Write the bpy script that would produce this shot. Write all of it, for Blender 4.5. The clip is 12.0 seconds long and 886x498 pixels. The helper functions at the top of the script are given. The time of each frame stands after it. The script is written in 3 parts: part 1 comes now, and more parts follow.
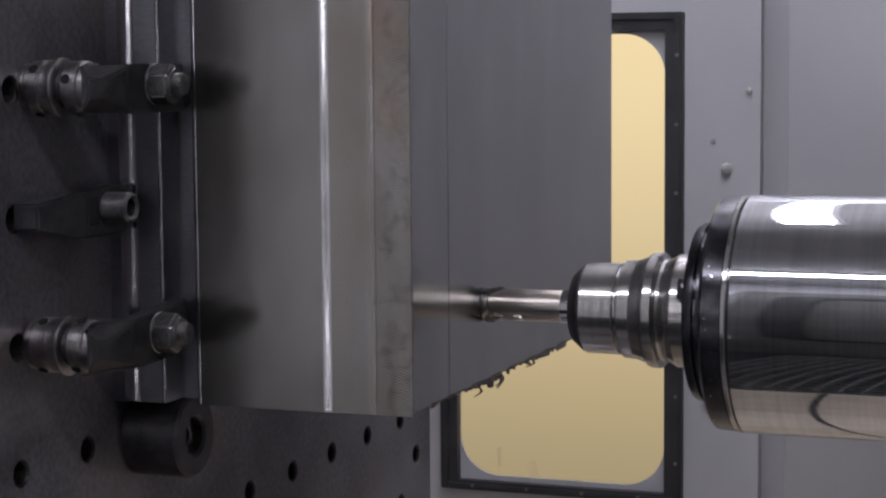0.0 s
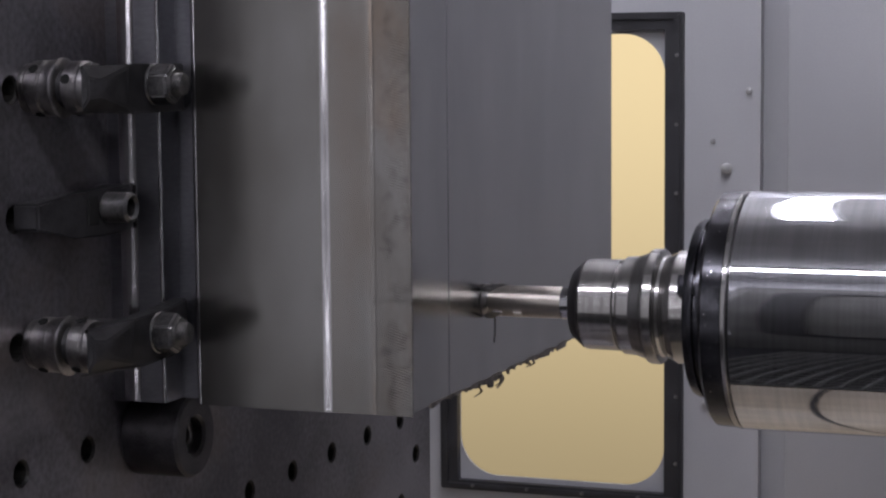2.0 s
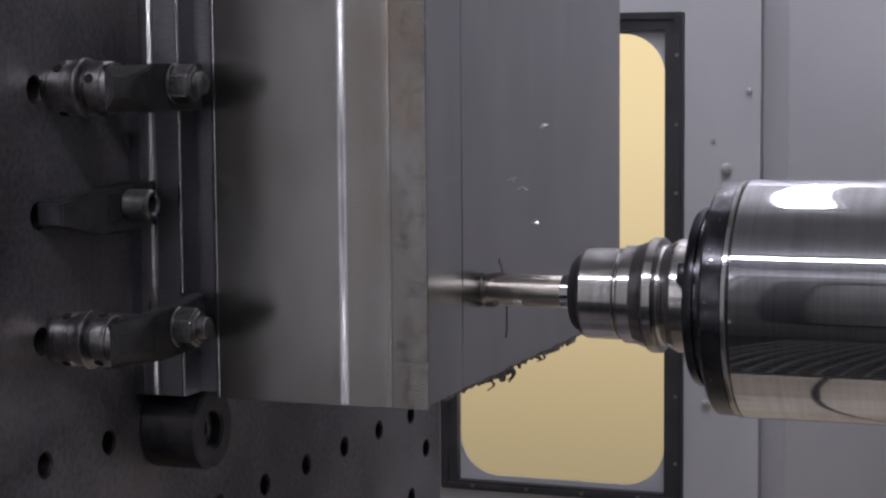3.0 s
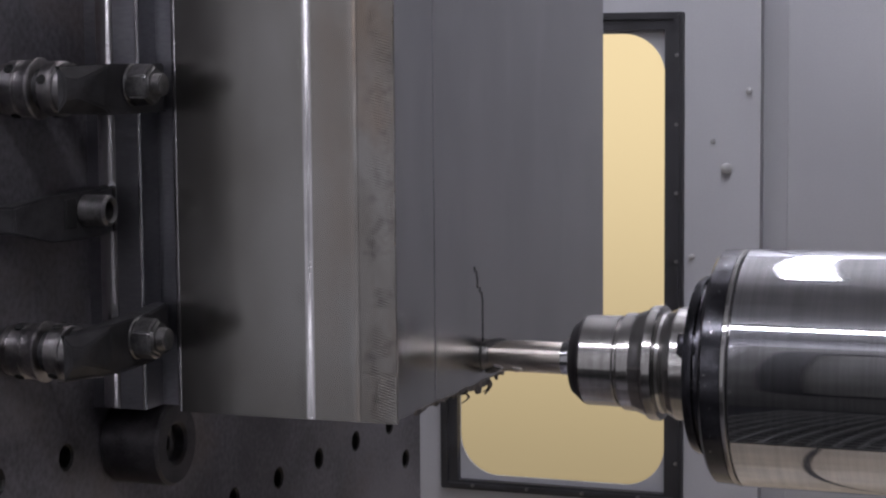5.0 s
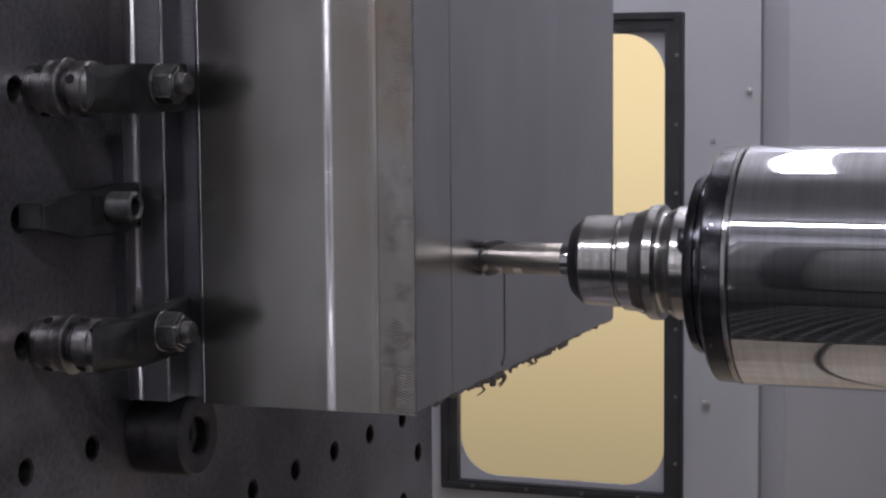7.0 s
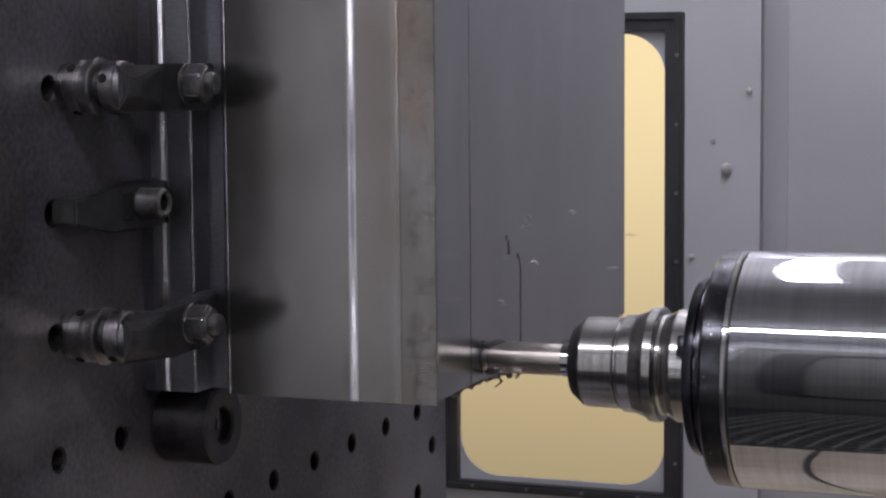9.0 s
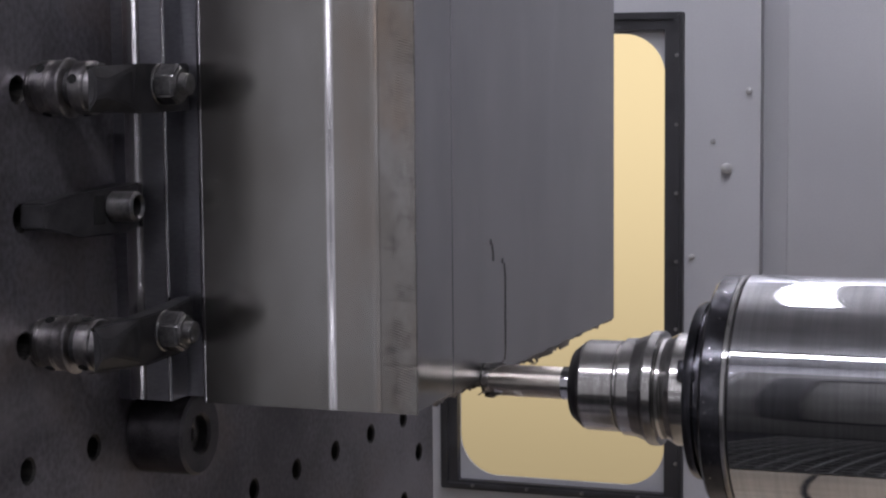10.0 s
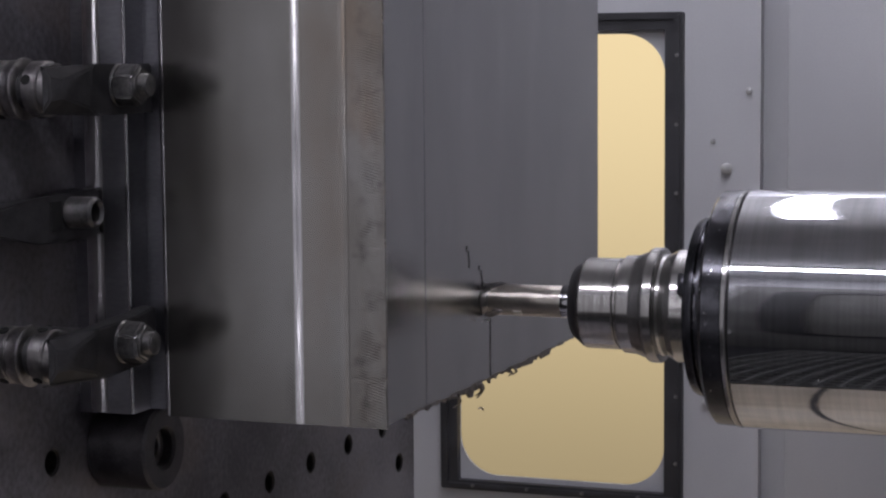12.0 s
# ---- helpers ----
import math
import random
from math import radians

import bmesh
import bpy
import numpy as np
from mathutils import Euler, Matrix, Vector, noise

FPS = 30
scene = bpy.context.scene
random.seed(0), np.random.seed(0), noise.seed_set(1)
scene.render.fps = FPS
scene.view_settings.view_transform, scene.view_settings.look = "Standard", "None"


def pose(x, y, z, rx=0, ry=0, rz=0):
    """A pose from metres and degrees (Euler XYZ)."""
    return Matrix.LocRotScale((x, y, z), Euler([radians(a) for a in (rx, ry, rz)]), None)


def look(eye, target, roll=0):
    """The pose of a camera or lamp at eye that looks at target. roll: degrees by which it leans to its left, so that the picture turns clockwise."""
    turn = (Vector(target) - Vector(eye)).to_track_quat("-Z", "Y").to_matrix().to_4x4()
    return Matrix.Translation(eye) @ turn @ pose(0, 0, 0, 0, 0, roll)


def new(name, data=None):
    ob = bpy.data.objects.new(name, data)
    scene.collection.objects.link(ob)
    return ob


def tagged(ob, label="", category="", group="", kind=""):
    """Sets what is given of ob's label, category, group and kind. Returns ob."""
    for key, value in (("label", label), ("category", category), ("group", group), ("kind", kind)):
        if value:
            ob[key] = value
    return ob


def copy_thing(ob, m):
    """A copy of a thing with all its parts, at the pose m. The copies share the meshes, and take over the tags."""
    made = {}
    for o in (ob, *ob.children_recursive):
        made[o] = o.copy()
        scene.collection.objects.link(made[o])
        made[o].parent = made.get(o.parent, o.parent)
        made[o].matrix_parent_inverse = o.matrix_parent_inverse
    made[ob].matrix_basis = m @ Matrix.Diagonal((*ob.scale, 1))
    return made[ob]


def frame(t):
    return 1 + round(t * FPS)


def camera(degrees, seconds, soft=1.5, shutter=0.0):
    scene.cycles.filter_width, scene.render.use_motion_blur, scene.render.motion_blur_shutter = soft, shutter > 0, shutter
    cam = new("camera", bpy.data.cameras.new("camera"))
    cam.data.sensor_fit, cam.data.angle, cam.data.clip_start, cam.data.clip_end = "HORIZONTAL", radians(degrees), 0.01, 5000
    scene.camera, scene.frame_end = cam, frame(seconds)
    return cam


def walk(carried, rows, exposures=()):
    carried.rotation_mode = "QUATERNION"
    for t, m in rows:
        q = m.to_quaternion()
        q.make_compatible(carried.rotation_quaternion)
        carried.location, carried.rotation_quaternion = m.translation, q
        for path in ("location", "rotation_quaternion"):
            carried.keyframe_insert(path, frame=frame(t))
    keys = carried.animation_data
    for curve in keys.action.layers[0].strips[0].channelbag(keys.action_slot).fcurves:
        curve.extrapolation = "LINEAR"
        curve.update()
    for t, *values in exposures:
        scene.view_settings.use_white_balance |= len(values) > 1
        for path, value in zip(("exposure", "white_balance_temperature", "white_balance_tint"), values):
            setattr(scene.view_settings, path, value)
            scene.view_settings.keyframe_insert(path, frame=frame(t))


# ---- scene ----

# Camera on a tripod in the open service door of a machining centre; its eye is the origin of x and y.
EYE = 1.35
YAW, TILT = radians(20.474), radians(5.506)
cam = camera(26.1, 12.0, soft=2.3, shutter=0.2)
ahead = Vector((-math.sin(YAW) * math.cos(TILT), math.cos(YAW) * math.cos(TILT), -math.sin(TILT)))
stand = look((0, 0, EYE), Vector((0, 0, EYE)) + ahead, -0.478)
walk(cam, [(0.0, stand), (12.0, stand)], exposures=[(0.0, -0.03), (5.0, 0.0), (6.5, 0.0), (7.5, 0.03), (9.0, 0.09), (10.5, 0.09), (11.2, 0.02), (12.0, -0.04)])

# ---- light ----
world = bpy.data.worlds.new("workshop")
scene.world = world
world.use_nodes = True
world.node_tree.nodes["Background"].inputs[0].default_value = (0.73, 0.71, 0.78, 1)
world.node_tree.nodes["Background"].inputs[1].default_value = 0.50


# ---- materials ----
def material(name):
    m = bpy.data.materials.new(name)
    m.use_nodes = True
    n = m.node_tree.nodes
    return m, n, m.node_tree.links, n["Principled BSDF"]


def ramp(n, links, source, low, high, a=0.3, b=0.7):
    r = n.new("ShaderNodeValToRGB")
    r.color_ramp.interpolation = "EASE"
    r.color_ramp.elements[0].position, r.color_ramp.elements[1].position = a, b
    r.color_ramp.elements[0].color, r.color_ramp.elements[1].color = low, high
    links.new(source, r.inputs[0])
    return r.outputs[0]


def grey(v):
    return (v, v, v, 1) if not isinstance(v, tuple) else (*v, 1)


def surface(name, low, high, metal, rough_low, rough_high, scale=40, stretch=(1, 1, 1), bump=0.05, fine=900, fine_stretch=(1, 1, 1), bump_size=0.0003, specks=0.0, weight=0.35):
    """Two scales of variation: broad stains and wear, fine grain."""
    m, n, links, p = material(name)
    co = n.new("ShaderNodeTexCoord")
    maps = []
    for st in (stretch, fine_stretch):
        mp = n.new("ShaderNodeMapping")
        mp.inputs["Scale"].default_value = st
        links.new(co.outputs["Object"], mp.inputs[0])
        maps.append(mp.outputs[0])
    broad, grain = n.new("ShaderNodeTexNoise"), n.new("ShaderNodeTexNoise")
    broad.inputs["Scale"].default_value, broad.inputs["Detail"].default_value = scale, 6
    grain.inputs["Scale"].default_value, grain.inputs["Detail"].default_value = fine, 3
    links.new(maps[0], broad.inputs[0])
    links.new(maps[1], grain.inputs[0])
    mix = n.new("ShaderNodeMath")
    mix.operation = "MULTIPLY_ADD"
    mix.inputs[1].default_value, mix.inputs[2].default_value = weight, -weight / 2
    links.new(grain.outputs[0], mix.inputs[0])
    add = n.new("ShaderNodeMath")
    links.new(broad.outputs[0], add.inputs[0])
    links.new(mix.outputs[0], add.inputs[1])
    links.new(ramp(n, links, add.outputs[0], grey(low), grey(high)), p.inputs["Base Color"])
    links.new(ramp(n, links, add.outputs[0], grey(rough_low), grey(rough_high)), p.inputs["Roughness"])
    p.inputs["Metallic"].default_value = metal
    if specks:
        dots = n.new("ShaderNodeTexNoise")
        dots.inputs["Scale"].default_value, dots.inputs["Detail"].default_value = 650, 1
        links.new(co.outputs["Object"], dots.inputs[0])
        blend = n.new("ShaderNodeMix")
        blend.data_type = "RGBA"
        links.new(ramp(n, links, dots.outputs[0], grey(0.0), grey(specks), 0.73, 0.77), blend.inputs[0])
        links.new(p.inputs["Base Color"].links[0].from_socket, blend.inputs[6])
        blend.inputs[7].default_value = (0.62, 0.61, 0.60, 1)
        links.new(blend.outputs[2], p.inputs["Base Color"])
    if bump:
        b = n.new("ShaderNodeBump")
        b.inputs["Strength"].default_value, b.inputs["Distance"].default_value = bump, bump_size
        links.new(grain.outputs[0], b.inputs["Height"])
        links.new(b.outputs[0], p.inputs["Normal"])
    return m


def glow(name, color, strength):
    m, n, links, p = material(name)
    e = n.new("ShaderNodeEmission")
    e.inputs[0].default_value, e.inputs[1].default_value = (*color, 1), strength
    links.new(e.outputs[0], n["Material Output"].inputs[0])
    return m


wall_paint = surface("grey_wall_paint", (0.30, 0.302, 0.318), (0.345, 0.347, 0.363), 0, 0.38, 0.5, 5, (1, 1, 0.5), 0.05, 500)
plate_steel = surface("dark_oxide_plate", (0.090, 0.085, 0.092), (0.300, 0.289, 0.314), 0.8, 0.32, 0.55, 9, bump=0.08, fine=350)
ground_steel = surface("ground_steel", (0.275, 0.264, 0.244), (0.395, 0.39, 0.374), 1, 0.215, 0.262, 18, (1, 1, 0.6), 0.001, 420, (1.6, 1.6, 0.4), weight=0.06)
milled_steel = surface("milled_steel", (0.285, 0.268, 0.245), (0.41, 0.40, 0.385), 1, 0.21, 0.262, 28, (1, 1, 0.6), 0.01, 1500, (1, 1, 1))
face_steel = surface("fine_milled_face", (0.41, 0.408, 0.41), (0.50, 0.495, 0.495), 1, 0.19, 0.262, 20, (1, 1.4, 0.45), 0.001, 400, (1, 1, 0.4), weight=0.05)
flange_steel = surface("oiled_flange_steel", (0.29, 0.29, 0.315), (0.44, 0.44, 0.47), 1, 0.32, 0.48, 22, (1, 1, 0.5), 0.02, 300, (1, 1, 3))
black_oxide = surface("black_oxide", (0.017, 0.017, 0.018), (0.042, 0.040, 0.043), 0.25, 0.38, 0.55, 120, bump=0.12, fine=700)
nut_steel = surface("worn_nut_steel", (0.13, 0.128, 0.13), (0.28, 0.272, 0.27), 0.9, 0.285, 0.4, 160, bump=0.05)
collar_steel = surface("knurled_collar_steel", (0.27, 0.262, 0.262), (0.48, 0.462, 0.458), 1, 0.285, 0.36, 160, bump=0.06)
chrome = surface("polished_spindle_steel", (0.47, 0.47, 0.49), (0.56, 0.56, 0.58), 1, 0.014, 0.035, 60, (8, 0.3, 0.3), 0.03, 420, (4, 0.15, 0.15), bump_size=0.00006)
holder_steel = surface("turned_holder_steel", (0.39, 0.38, 0.37), (0.47, 0.46, 0.45), 1, 0.12, 0.17, 120, (3, 0.3, 0.3), 0.02, 700, (4, 0.1, 0.1), bump_size=0.0001)
ring_steel = surface("blackened_ring_steel", (0.035, 0.035, 0.04), (0.075, 0.075, 0.085), 0.8, 0.14, 0.26, 90, bump=0.04, specks=0.9)
shank_steel = surface("ground_tool_shank", (0.47, 0.435, 0.39), (0.58, 0.54, 0.49), 1, 0.28, 0.38, 90, bump=0.03)
carbide = surface("dark_carbide", (0.26, 0.25, 0.24), (0.42, 0.40, 0.38), 1, 0.285, 0.4, 300, bump=0.1)
rubber = surface("black_frame_rubber", (0.012, 0.012, 0.014), (0.022, 0.022, 0.026), 0, 0.4, 0.6, 30, bump=0.1)
bolt_steel = surface("zinc_bolt", (0.30, 0.30, 0.31), (0.42, 0.42, 0.42), 0.4, 0.4, 0.55, 100)
chip_steel = surface("bright_chip", (0.66, 0.64, 0.61), (0.84, 0.82, 0.78), 1, 0.3, 0.45, 300)
bead_steel = surface("bright_edge_steel", (0.60, 0.59, 0.60), (0.72, 0.71, 0.72), 1, 0.13, 0.22, 60, bump=0.05, fine=300, fine_stretch=(1, 1, 0.5))
button_steel = surface("dull_black_button", (0.038, 0.036, 0.039), (0.085, 0.080, 0.085), 0.7, 0.38, 0.5, 80, bump=0.08)
burr_steel = surface("torn_burr", (0.16, 0.145, 0.135), (0.34, 0.31, 0.28), 1, 0.35, 0.5, 300)
# black for raised pads that stand in for the shade of recesses
recess_shade = surface("recess_shade_black", (0.004, 0.004, 0.004), (0.008, 0.008, 0.008), 0, 0.85, 0.95, 200)
# hole and socket walls: the shade inside is put into a darker colour
hole_dark = surface("hole_shade_wall", (0.03, 0.03, 0.03), (0.07, 0.065, 0.06), 0.7, 0.4, 0.6, 200)
ceiling_paint = surface("grey_ceiling_paint", (0.42, 0.42, 0.44), (0.48, 0.48, 0.50), 0, 0.4, 0.55, 6)
door_paint = surface("grey_door_paint", (0.08, 0.08, 0.079), (0.11, 0.11, 0.106), 0, 0.4, 0.55, 4)
tray_paint = surface("beige_tray_paint", (0.38, 0.32, 0.24), (0.47, 0.40, 0.30), 0, 0.35, 0.5, 8)
grate_steel = surface("floor_grate_steel", (0.13, 0.13, 0.127), (0.21, 0.21, 0.205), 0.0, 0.6, 0.8, 30)
smoked_pane = surface("smoked_polycarbonate", (0.085, 0.085, 0.082), (0.115, 0.115, 0.108), 0, 0.3, 0.4, 6)


def feed_marks(m, spacing, strength, tilt, band=None):
    """Slanting cutter marks in worn patches on top of the grain; band keeps them to a strip along x."""
    n, links = m.node_tree.nodes, m.node_tree.links
    p = n["Principled BSDF"]
    co, turn, axes, phase, wave, b = [n.new("ShaderNode" + k) for k in ("TexCoord", "Mapping", "SeparateXYZ", "Math", "Math", "Bump")]
    turn.inputs["Rotation"].default_value = (0, radians(tilt), 0)
    phase.operation, wave.operation = "MULTIPLY", "SINE"
    phase.inputs[1].default_value = 2 * math.pi / spacing
    patch, gain = n.new("ShaderNodeTexNoise"), n.new("ShaderNodeMath")
    patch.inputs["Scale"].default_value, patch.inputs["Detail"].default_value = 70, 2
    gain.operation = "MULTIPLY"
    gain.inputs[1].default_value = strength
    links.new(co.outputs["Object"], patch.inputs[0])
    links.new(ramp(n, links, patch.outputs[0], grey(0.0), grey(1.0), 0.38, 0.56), gain.inputs[0])
    worn = gain.outputs[0]
    if band:
        sep, strip, keep = n.new("ShaderNodeSeparateXYZ"), n.new("ShaderNodeMapRange"), n.new("ShaderNodeMath")
        links.new(co.outputs["Object"], sep.inputs[0])
        strip.interpolation_type = "SMOOTHSTEP"
        for slot, v in zip(range(1, 5), (band[0], band[1], 0.0, 1.0)):
            strip.inputs[slot].default_value = v
        links.new(sep.outputs["X"], strip.inputs[0])
        edge = n.new("ShaderNodeMath")
        edge.operation = "LESS_THAN"
        edge.inputs[1].default_value = band[2]
        links.new(sep.outputs["X"], edge.inputs[0])
        keep.operation = "MULTIPLY"
        links.new(strip.outputs[0], keep.inputs[0])
        links.new(edge.outputs[0], keep.inputs[1])
        both = n.new("ShaderNodeMath")
        both.operation = "MULTIPLY"
        links.new(keep.outputs[0], both.inputs[0])
        links.new(worn, both.inputs[1])
        worn = both.outputs[0]
    b.inputs["Distance"].default_value = 0.0002
    links.new(worn, b.inputs["Strength"])
    links.new(co.outputs["Object"], turn.inputs[0])
    links.new(turn.outputs[0], axes.inputs[0])
    links.new(axes.outputs["Z"], phase.inputs[0])
    links.new(phase.outputs[0], wave.inputs[0])
    links.new(wave.outputs[0], b.inputs["Height"])
    links.new(p.inputs["Normal"].links[0].from_socket, b.inputs["Normal"])
    links.new(b.outputs[0], p.inputs["Normal"])


feed_marks(milled_steel, 0.0011, 0.27, -16, (0.0480, 0.0560, 0.07))


def stain(m, color, scale, low, high, amount, stretch=(1, 1, 1), band=None):
    """Heat tint or scuffs in patches over the base colour; band keeps them to a strip along x."""
    n, links = m.node_tree.nodes, m.node_tree.links
    p = n["Principled BSDF"]
    co, mp, patch, blend = n.new("ShaderNodeTexCoord"), n.new("ShaderNodeMapping"), n.new("ShaderNodeTexNoise"), n.new("ShaderNodeMix")
    mp.inputs["Scale"].default_value = stretch
    patch.inputs["Scale"].default_value, patch.inputs["Detail"].default_value, patch.inputs["Roughness"].default_value = scale, 5, 0.6
    links.new(co.outputs["Object"], mp.inputs[0])
    links.new(mp.outputs[0], patch.inputs[0])
    share = ramp(n, links, patch.outputs[0], grey(0.0), grey(amount), low, high)
    if band:
        sep, strip, keep = n.new("ShaderNodeSeparateXYZ"), n.new("ShaderNodeMapRange"), n.new("ShaderNodeMath")
        links.new(co.outputs["Object"], sep.inputs[0])
        strip.interpolation_type = "SMOOTHSTEP"
        for slot, v in zip(range(1, 5), (band[0], band[1], 0.0, 1.0)):
            strip.inputs[slot].default_value = v
        links.new(sep.outputs["X"], strip.inputs[0])
        keep.operation = "MULTIPLY"
        links.new(strip.outputs[0], keep.inputs[0])
        links.new(share, keep.inputs[1])
        share = keep.outputs[0]
    blend.data_type = "RGBA"
    links.new(share, blend.inputs[0])
    links.new(p.inputs["Base Color"].links[0].from_socket, blend.inputs[6])
    blend.inputs[7].default_value = (*color, 1)
    links.new(blend.outputs[2], p.inputs["Base Color"])


stain(plate_steel, (0.42, 0.40, 0.42), 6, 0.55, 0.74, 0.55, (1, 0.6, 1.5))
stain(plate_steel, (0.22, 0.16, 0.12), 11, 0.52, 0.70, 0.28)
stain(ground_steel, (0.29, 0.225, 0.17), 22, 0.36, 0.62, 0.42, (1, 1, 0.4), (0.020, 0.036))
stain(milled_steel, (0.36, 0.25, 0.16), 30, 0.42, 0.66, 0.4, (1, 1, 0.45))
stain(milled_steel, (0.10, 0.10, 0.10), 150, 0.54, 0.70, 0.38, (0.7, 1, 1.2))
feed_marks(ground_steel, 0.0012, 0.13, -38, (0.0175, 0.0212, 0.0231))


def haze(m, rough, share):
    """A second, dull lobe: the scatter of fine turning and grinding marks round the polish."""
    n, links = m.node_tree.nodes, m.node_tree.links
    p, q, mix = n["Principled BSDF"], n.new("ShaderNodeBsdfPrincipled"), n.new("ShaderNodeMixShader")
    links.new(p.inputs["Base Color"].links[0].from_socket, q.inputs["Base Color"])
    q.inputs["Metallic"].default_value, q.inputs["Roughness"].default_value, mix.inputs[0].default_value = 1, rough, share
    links.new(p.outputs[0], mix.inputs[1])
    links.new(q.outputs[0], mix.inputs[2])
    links.new(mix.outputs[0], n["Material Output"].inputs[0])


haze(chrome, 0.30, 0.035)
haze(holder_steel, 0.42, 0.17)
lamp_white = glow("lamp_diffuser", (0.94, 0.925, 1.04), 118.0)
# the next two glow in the added door lights: ridge streaks, then fill
streak_glow = glow("streak_glow_white", (0.95, 0.935, 1.04), 9.0)
fill_glow = glow("fill_glow_white", (0.95, 0.935, 1.04), 0.5)
lamp_front = glow("lamp_diffuser_front", (0.94, 0.925, 1.04), 48.0)


def glass():
    m, n, links, p = material("window_pane")
    p.inputs["Base Color"].default_value = (0.98, 0.95, 0.88, 1)
    p.inputs["Roughness"].default_value, p.inputs["Transmission Weight"].default_value, p.inputs["IOR"].default_value = 0.03, 1, 1.05
    return m


pane_glass = glass()


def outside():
    """A cream backdrop outside the door window; its light is a painted glow, brighter above."""
    m, n, links, p = material("cream_glow")
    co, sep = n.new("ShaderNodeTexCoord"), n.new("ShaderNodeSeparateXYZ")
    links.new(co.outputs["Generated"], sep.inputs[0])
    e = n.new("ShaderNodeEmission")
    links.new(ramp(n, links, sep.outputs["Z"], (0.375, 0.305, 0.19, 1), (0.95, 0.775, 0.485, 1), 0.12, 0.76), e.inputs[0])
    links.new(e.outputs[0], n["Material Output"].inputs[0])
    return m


cream = outside()


# ---- mesh tools ----
def part(name, bm, mat, parent=None, label="", smooth=35):
    bmesh.ops.recalc_face_normals(bm, faces=bm.faces)
    me = bpy.data.meshes.new(name)
    bm.to_mesh(me)
    bm.free()
    me.materials.append(mat)
    if smooth:
        me.polygons.foreach_set("use_smooth", [True] * len(me.polygons))
        me.set_sharp_from_angle(angle=radians(smooth))
    ob = new(name, me)
    ob.parent = parent
    return tagged(ob, label)


def thing(name, at, label, category, group="", kind=""):
    ob = new(name)
    ob.location = at
    return tagged(ob, label, category, group, kind)


def box(bm, x0, x1, y0, y1, z0, z1, bevel=0.0, segments=2):
    made = bmesh.ops.create_cube(bm, size=1, matrix=Matrix.Translation(((x0 + x1) / 2, (y0 + y1) / 2, (z0 + z1) / 2)) @ Matrix.Diagonal((x1 - x0, y1 - y0, z1 - z0, 1)))
    if bevel:
        edges = list({e for v in made["verts"] for e in v.link_edges})
        bmesh.ops.bevel(bm, geom=edges, offset=bevel, segments=segments, affect="EDGES", profile=0.5)
    return bm


def solid(*a, **k):
    return box(bmesh.new(), *a, **k)


def lathe(bm, profile, segments=64, y=0.0, z=0.0, closed=True):
    """Turns (x, radius) round an axis along x through (y, z)."""
    rings = []
    for x, r in profile:
        rings.append([bm.verts.new((x, y + r * math.cos(2 * math.pi * i / segments), z + r * math.sin(2 * math.pi * i / segments))) for i in range(segments)])
    for a, b in zip(rings, rings[1:]):
        for i in range(segments):
            j = (i + 1) % segments
            bm.faces.new((a[i], a[j], b[j], b[i]))
    if closed:
        bm.faces.new(rings[0])
        bm.faces.new(rings[-1])
    return bm


def tube(bm, x0, x1, r_out, r_in, segments=48, y=0.0, z=0.0, c=0.0005):
    """A ring with a bore along x."""
    prof = [(x0, r_in), (x0, r_out - c), (x0 + c, r_out), (x1 - c, r_out), (x1, r_out - c), (x1, r_in + c), (x1 - c, r_in), (x0, r_in)]
    return lathe(bm, prof, segments, y, z, closed=False)


def prism(bm, outline, z0, z1, order="xyz"):
    """Extrudes an outline; order says which axes the outline's two numbers and the height take."""
    def place(a, b, h):
        d = dict(zip(order, (a, b, h)))
        return (d["x"], d["y"], d["z"])
    low = [bm.verts.new(place(a, b, z0)) for a, b in outline]
    high = [bm.verts.new(place(a, b, z1)) for a, b in outline]
    bm.faces.new(low)
    bm.faces.new(high)
    for i in range(len(outline)):
        j = (i + 1) % len(outline)
        bm.faces.new((low[i], low[j], high[j], high[i]))
    return bm


def hexagon(bm, x0, x1, flats, y=0.0, z=0.0, turn=0.0, crown=0.0012):
    """A nut along x with a turned crown at x1."""
    r = flats / math.sqrt(3)
    rings = []
    for x, k in ((x0, 1.0), (x1 - crown, 1.0), (x1, 0.86)):
        rings.append([bm.verts.new((x, y + r * k * math.cos(radians(turn + 60 * i)), z + r * k * math.sin(radians(turn + 60 * i)))) for i in range(6)])
    for a, b in zip(rings, rings[1:]):
        for i in range(6):
            bm.faces.new((a[i], a[(i + 1) % 6], b[(i + 1) % 6], b[i]))
    bm.faces.new(rings[0])
    bm.faces.new(rings[-1])
    bmesh.ops.bevel(bm, geom=list(bm.edges), offset=0.0008, segments=2, affect="EDGES")
    return bm


# ---- the enclosure ----
BACK = 2.2
FLOOR = 0.42
TOP = 2.30
LEFT, RIGHT, FRONT = -1.7, 1.0, -0.7


def rel(z):
    return EYE + z


def structure(name, bm, mat, label, category):
    return tagged(part(name, bm, mat), label, category, kind="structure")


def rounded(x0, x1, z0, z1, r, n=10):
    pts = []
    for cx, cz, a0 in ((x1 - r, z1 - r, 0), (x0 + r, z1 - r, 90), (x0 + r, z0 + r, 180), (x1 - r, z0 + r, 270)):
        pts += [(cx + r * math.cos(radians(a0 + 90 * i / n)), cz + r * math.sin(radians(a0 + 90 * i / n))) for i in range(n + 1)]
    return pts


